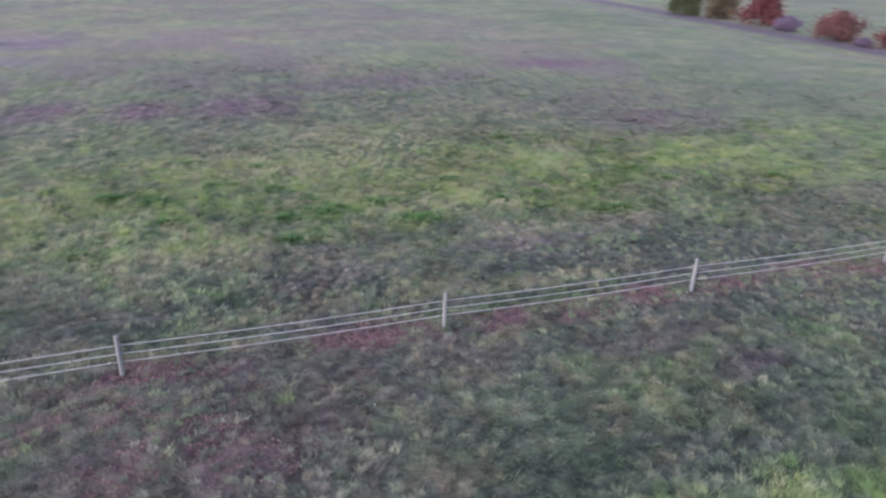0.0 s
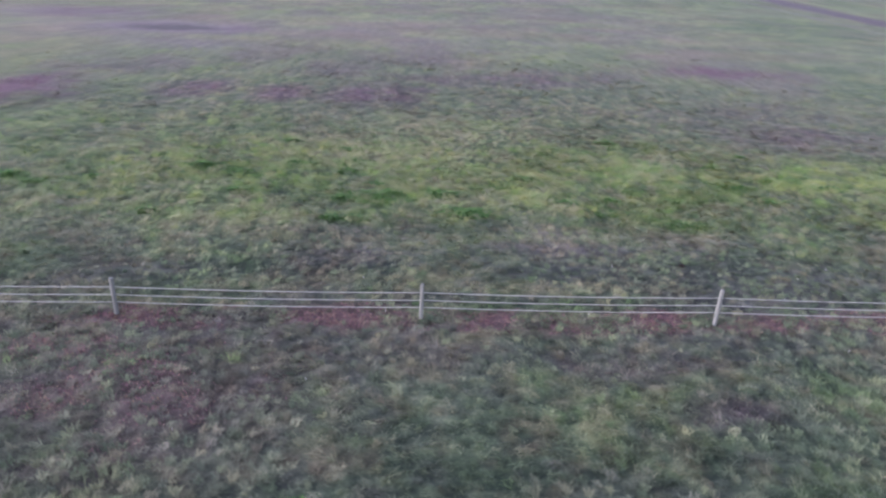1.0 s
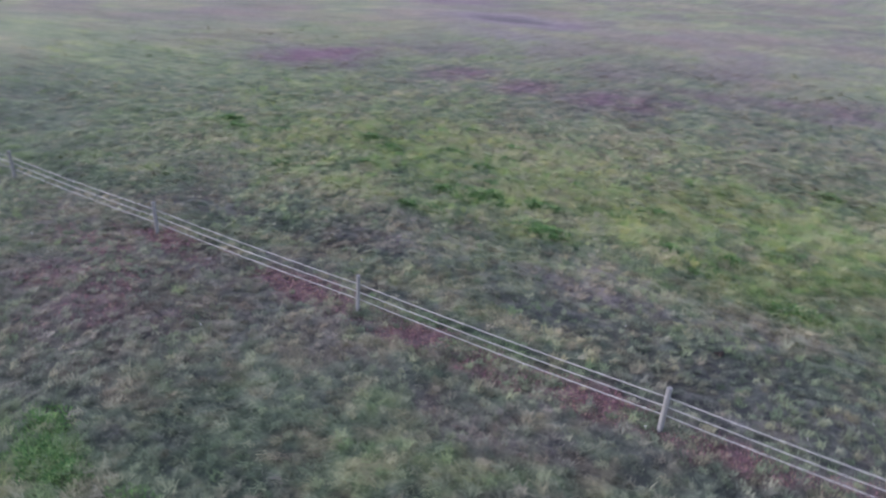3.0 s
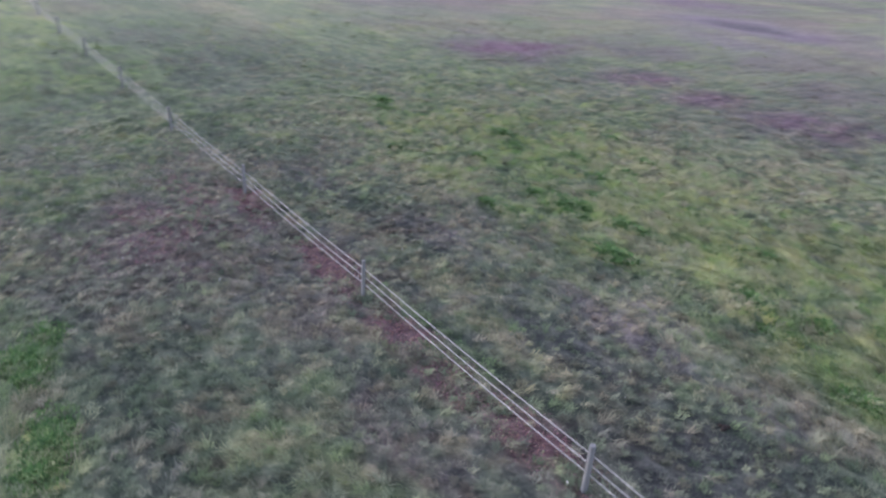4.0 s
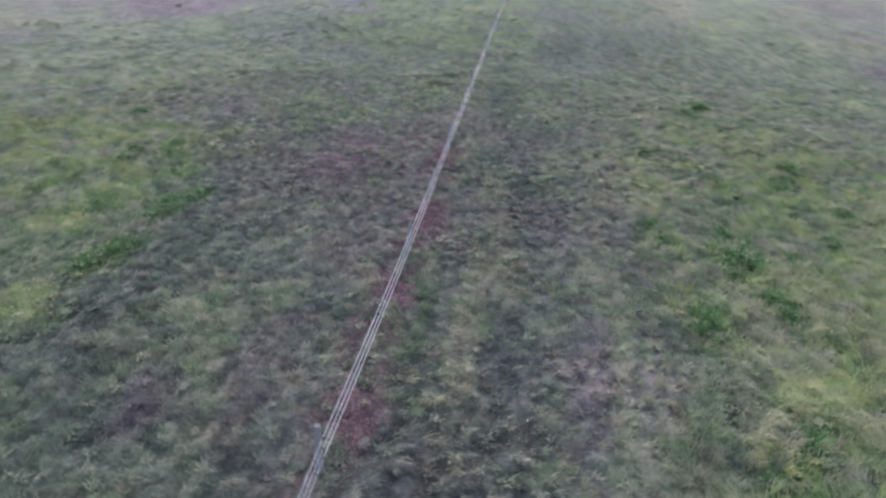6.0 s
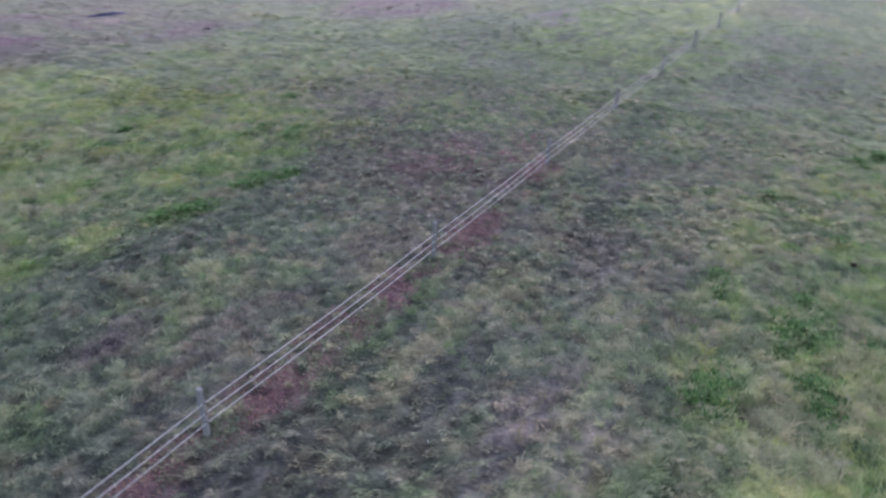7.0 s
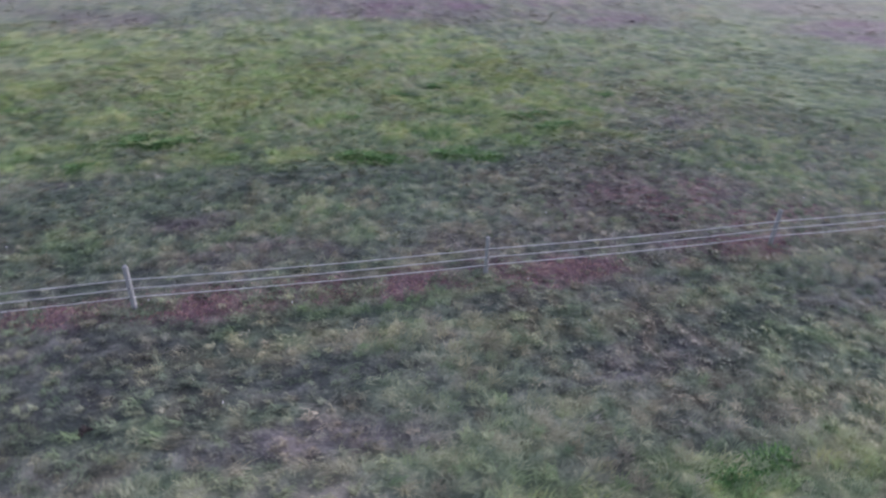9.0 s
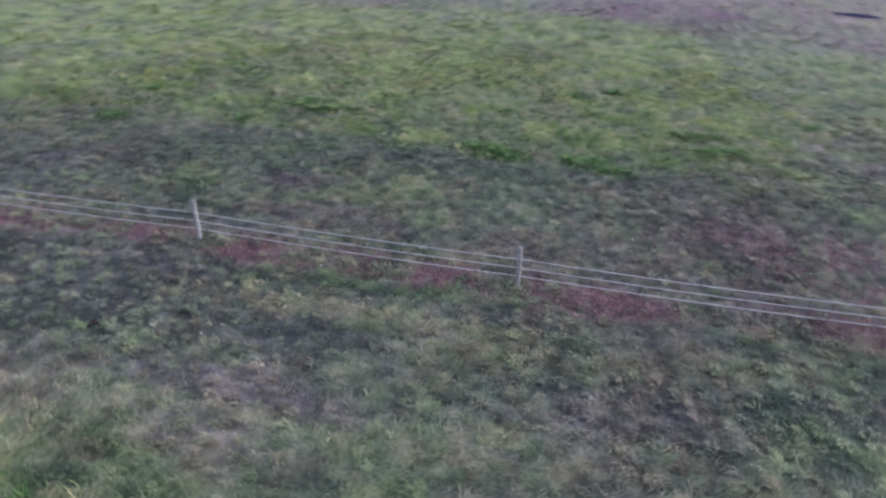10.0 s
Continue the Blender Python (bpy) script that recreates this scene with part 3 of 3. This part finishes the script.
ROPES, OFFSET, SPACING, POST_TOP = (0.37, 0.61, 0.86), 0.08, 8.8, 1.18
fence = tagged(new("rope_fence"), "pasture fence of grey wooden posts with three pale ropes", "fence")
pr = random.Random(3)
post_x = [15.48 + SPACING * k for k in range(-11, 8)]
post_y = [FENCE_Y + (0.05 if x < 10 else -0.03) for x in post_x]
for k, x in enumerate(post_x):
    z, py = float(lie(x, FENCE_Y)), post_y[k]
    lean_x, lean_y = pr.uniform(-0.025, 0.025), pr.uniform(-0.02, 0.02)
    bm, r = bmesh.new(), 0.062 + pr.uniform(-0.006, 0.006)
    pts, rad = [], []
    for h, rr in ((-0.25, 1.0), (0.0, 1.02), (0.3, 0.99), (0.6, 0.97), (0.9, 0.96), (POST_TOP - 0.02, 0.94), (POST_TOP, 0.82)):
        pts.append(Vector((x + lean_x * h, py + lean_y * h, z + h)))
        rad.append(r * rr)
    tube(bm, pts, rad, 10)
    post = part("post", bm, post_mat, fence)
    for h in ROPES:
        bm = bmesh.new()
        y0 = py + lean_y * h + r * 0.9
        tube(bm, [Vector((x + lean_x * h, y0, z + h)), Vector((x + lean_x * h, py + OFFSET, z + h))], 0.008, 6)
        tube(bm, [Vector((x + lean_x * h - 0.02, py + OFFSET, z + h)), Vector((x + lean_x * h + 0.02, py + OFFSET, z + h))], 0.02, 8)
        part("insulator", bm, insulator_mat, post)
for h in ROPES:
    pts = []
    for k in range(len(post_x) - 1):
        for i in range(12):
            u = i / 12
            x = post_x[k] + SPACING * u
            z0, z1 = float(lie(post_x[k], FENCE_Y)), float(lie(post_x[k + 1], FENCE_Y))
            pts.append(Vector((x, post_y[k] * (1 - u) + post_y[k + 1] * u + OFFSET, z0 * (1 - u) + z1 * u + h - 0.05 * 4 * u * (1 - u))))
    bm = tube(bmesh.new(), pts, 0.0115, 6)
    part("rope", bm, rope_mat, fence, "pale braided fence rope")


# ---- droppings and a dark sheet in the grass ----
def lumps(name, x, y, size, mat, label, category, group=""):
    bm, q = bmesh.new(), random.Random(int(x * 10 + y * 7))
    z = float(height(x, y))
    for _ in range(9):
        a, d = q.uniform(0, 6.28), size * q.uniform(0, 0.75)
        s = size * q.uniform(0.3, 0.5)
        r = bmesh.ops.create_icosphere(bm, subdivisions=1, radius=s, matrix=pose(x + d * math.cos(a), y + d * math.sin(a), z + s * 0.35, q.uniform(0, 90), q.uniform(0, 90), 0))
        for v in r["verts"]:
            v.co += Vector((q.uniform(-1, 1), q.uniform(-1, 1), q.uniform(-1, 0.4))) * s * 0.2
    return tagged(part(name, bm, mat), label, category, group)


for x, y, s in ((0.12, 28.3, 0.13), (-6.4, 1.33, 0.14), (-5.2, -8.65, 0.18), (15.9, 21.35, 0.15), (-12.4, -11.6, 0.15)):
    lumps("manure_pile", x, y, s, dung_mat, "small dark pile of droppings in the grass", "manure", "droppings in the pasture")


def ground_sheet():
    bm, q = bmesh.new(), random.Random(8)
    rows = []
    for j in range(7):
        row = []
        for i in range(21):
            u, v = i / 20 * 2 - 1, j / 6 * 2 - 1
            x, y = -11.6 + u * 1.4 + v * 0.2, -20.8 + v * 0.5 * (1 - 0.5 * abs(u) ** 2) - u * 0.25
            hump = max(0, (1 - u * u) * (1 - v * v)) * 0.1 + q.uniform(0, 0.05) * (1 - abs(v))
            row.append(bm.verts.new((x, y, float(height(x, y)) + 0.015 + hump)))
        rows.append(row)
    for a, b in zip(rows, rows[1:]):
        for i in range(20):
            bm.faces.new((a[i], a[i + 1], b[i + 1], b[i]))
    bmesh.ops.solidify(bm, geom=bm.faces[:], thickness=0.01)
    tagged(part("tarpaulin", bm, tarp_mat), "dark blue crumpled sheet lying low in the far grass", "tarpaulin")


ground_sheet()


# ---- small trees in autumn colour along the mulched strip ----
def tree(name, x, y, tall, wide, leaves, label, seed, cone=False, low=0.18):
    q, g = random.Random(seed), np.random.default_rng(seed)
    z = float(height(x, y))
    root = tagged(new(name), label, "tree" if tall > 2.5 else "shrub", "trees along the mulched strip")
    root.location = (x, y, z)
    bm = bmesh.new()
    tube(bm, [Vector((0, 0, -0.2)), Vector((0.02, 0, tall * 0.2)), Vector((-0.05, 0.04, tall * 0.5)), Vector((0.03, 0, tall * 0.85))],
         [tall * 0.024, tall * 0.02, tall * 0.013, tall * 0.004], 8)
    part("trunk", bm, bark_mat, root)
    ends = []
    for i in range(9):
        h = tall * (low + (0.75 - low) * i / 9)
        a = i * 2.4 + q.uniform(-0.3, 0.3)
        reach = wide / 2 * (1.0 - 0.75 * i / 9 if cone else math.sin(math.pi * (0.25 + 0.65 * i / 9))) * q.uniform(0.7, 0.95)
        e = Vector((math.cos(a) * reach, math.sin(a) * reach, h + reach * 0.35))
        bm = bmesh.new()
        tube(bm, [Vector((0, 0, h * 0.9)), e * 0.5 + Vector((0, 0, h * 0.45)), e], [tall * 0.009, tall * 0.006, tall * 0.002], 6)
        part("branch", bm, bark_mat, root)
        ends.append(e)
    ends.append(Vector((0, 0, tall * 0.9)))
    n = 4200
    c = np.array([ends[k] for k in g.integers(0, len(ends), n)]) * g.uniform(0.45, 1.02, (n, 1)) ** 0.6
    c[:, 2] = np.clip(c[:, 2], tall * low, None)
    c += g.normal(0, 1, (n, 3)) * np.array([wide * 0.12, wide * 0.12, tall * 0.075])
    c[:, 2] = np.clip(c[:, 2], 0.1, tall)
    u = g.normal(0, 1, (n, 3))
    u /= np.linalg.norm(u, axis=1, keepdims=True)
    v = np.cross(u, g.normal(0, 1, (n, 3)))
    v /= np.linalg.norm(v, axis=1, keepdims=True)
    s = g.uniform(0.1, 0.22, (n, 1)) * (tall / 5) ** 0.5
    verts = np.stack([c - u * s, c - v * s * 0.6, c + u * s, c + v * s * 0.6], 1).reshape(-1, 3)
    k = np.arange(n)[:, None] * 4
    crown = new("crown", raw_mesh("crown", verts, k + np.arange(4)[None], leaves))
    crown.parent = root
    return root


green_leaf = leaf_material("green_leaf", (0.04, 0.056, 0.024), (0.075, 0.092, 0.038), (0.125, 0.135, 0.058))
brown_leaf = leaf_material("brown_leaf", (0.06, 0.055, 0.03), (0.12, 0.1, 0.055), (0.19, 0.15, 0.09))
red_leaf = leaf_material("red_leaf", (0.075, 0.025, 0.026), (0.14, 0.045, 0.044), (0.21, 0.08, 0.07))
orange_leaf = leaf_material("orange_leaf", (0.08, 0.034, 0.03), (0.135, 0.06, 0.052), (0.2, 0.1, 0.085))
purple_leaf = leaf_material("purple_leaf", (0.085, 0.06, 0.09), (0.15, 0.115, 0.165), (0.22, 0.18, 0.235))
tree("green_tree", 77.0, 99.5, 5.2, 5.6, green_leaf, "small bushy tree with dull green leaves beside the mulch", 1, low=0.03)
tree("brown_tree", 80.0, 94.5, 5.2, 5.0, brown_leaf, "small tree with brownish green thinning leaves", 2, low=0.03)
tree("red_tree", 80.0, 85.5, 6.2, 6.2, red_leaf, "cone-shaped small tree in deep red autumn leaf", 3, True, 0.03)
tree("orange_tree", 78.0, 70.2, 3.9, 6.2, orange_leaf, "rounded small tree in orange-red autumn leaf", 4, low=0.03)
tree("red_tree", 80.0, 62.5, 6.0, 5.0, red_leaf, "upright small tree in dark red autumn leaf", 5, True, 0.03)
tree("purple_shrub", 79.0, 79.5, 2.2, 3.2, purple_leaf, "low rounded purplish shrub at the foot of a red tree", 6, low=0.03)
tree("low_shrub", 77.4, 65.5, 1.1, 1.8, purple_leaf, "low dark purplish grey shrub on the mulched strip", 7, low=0.03)
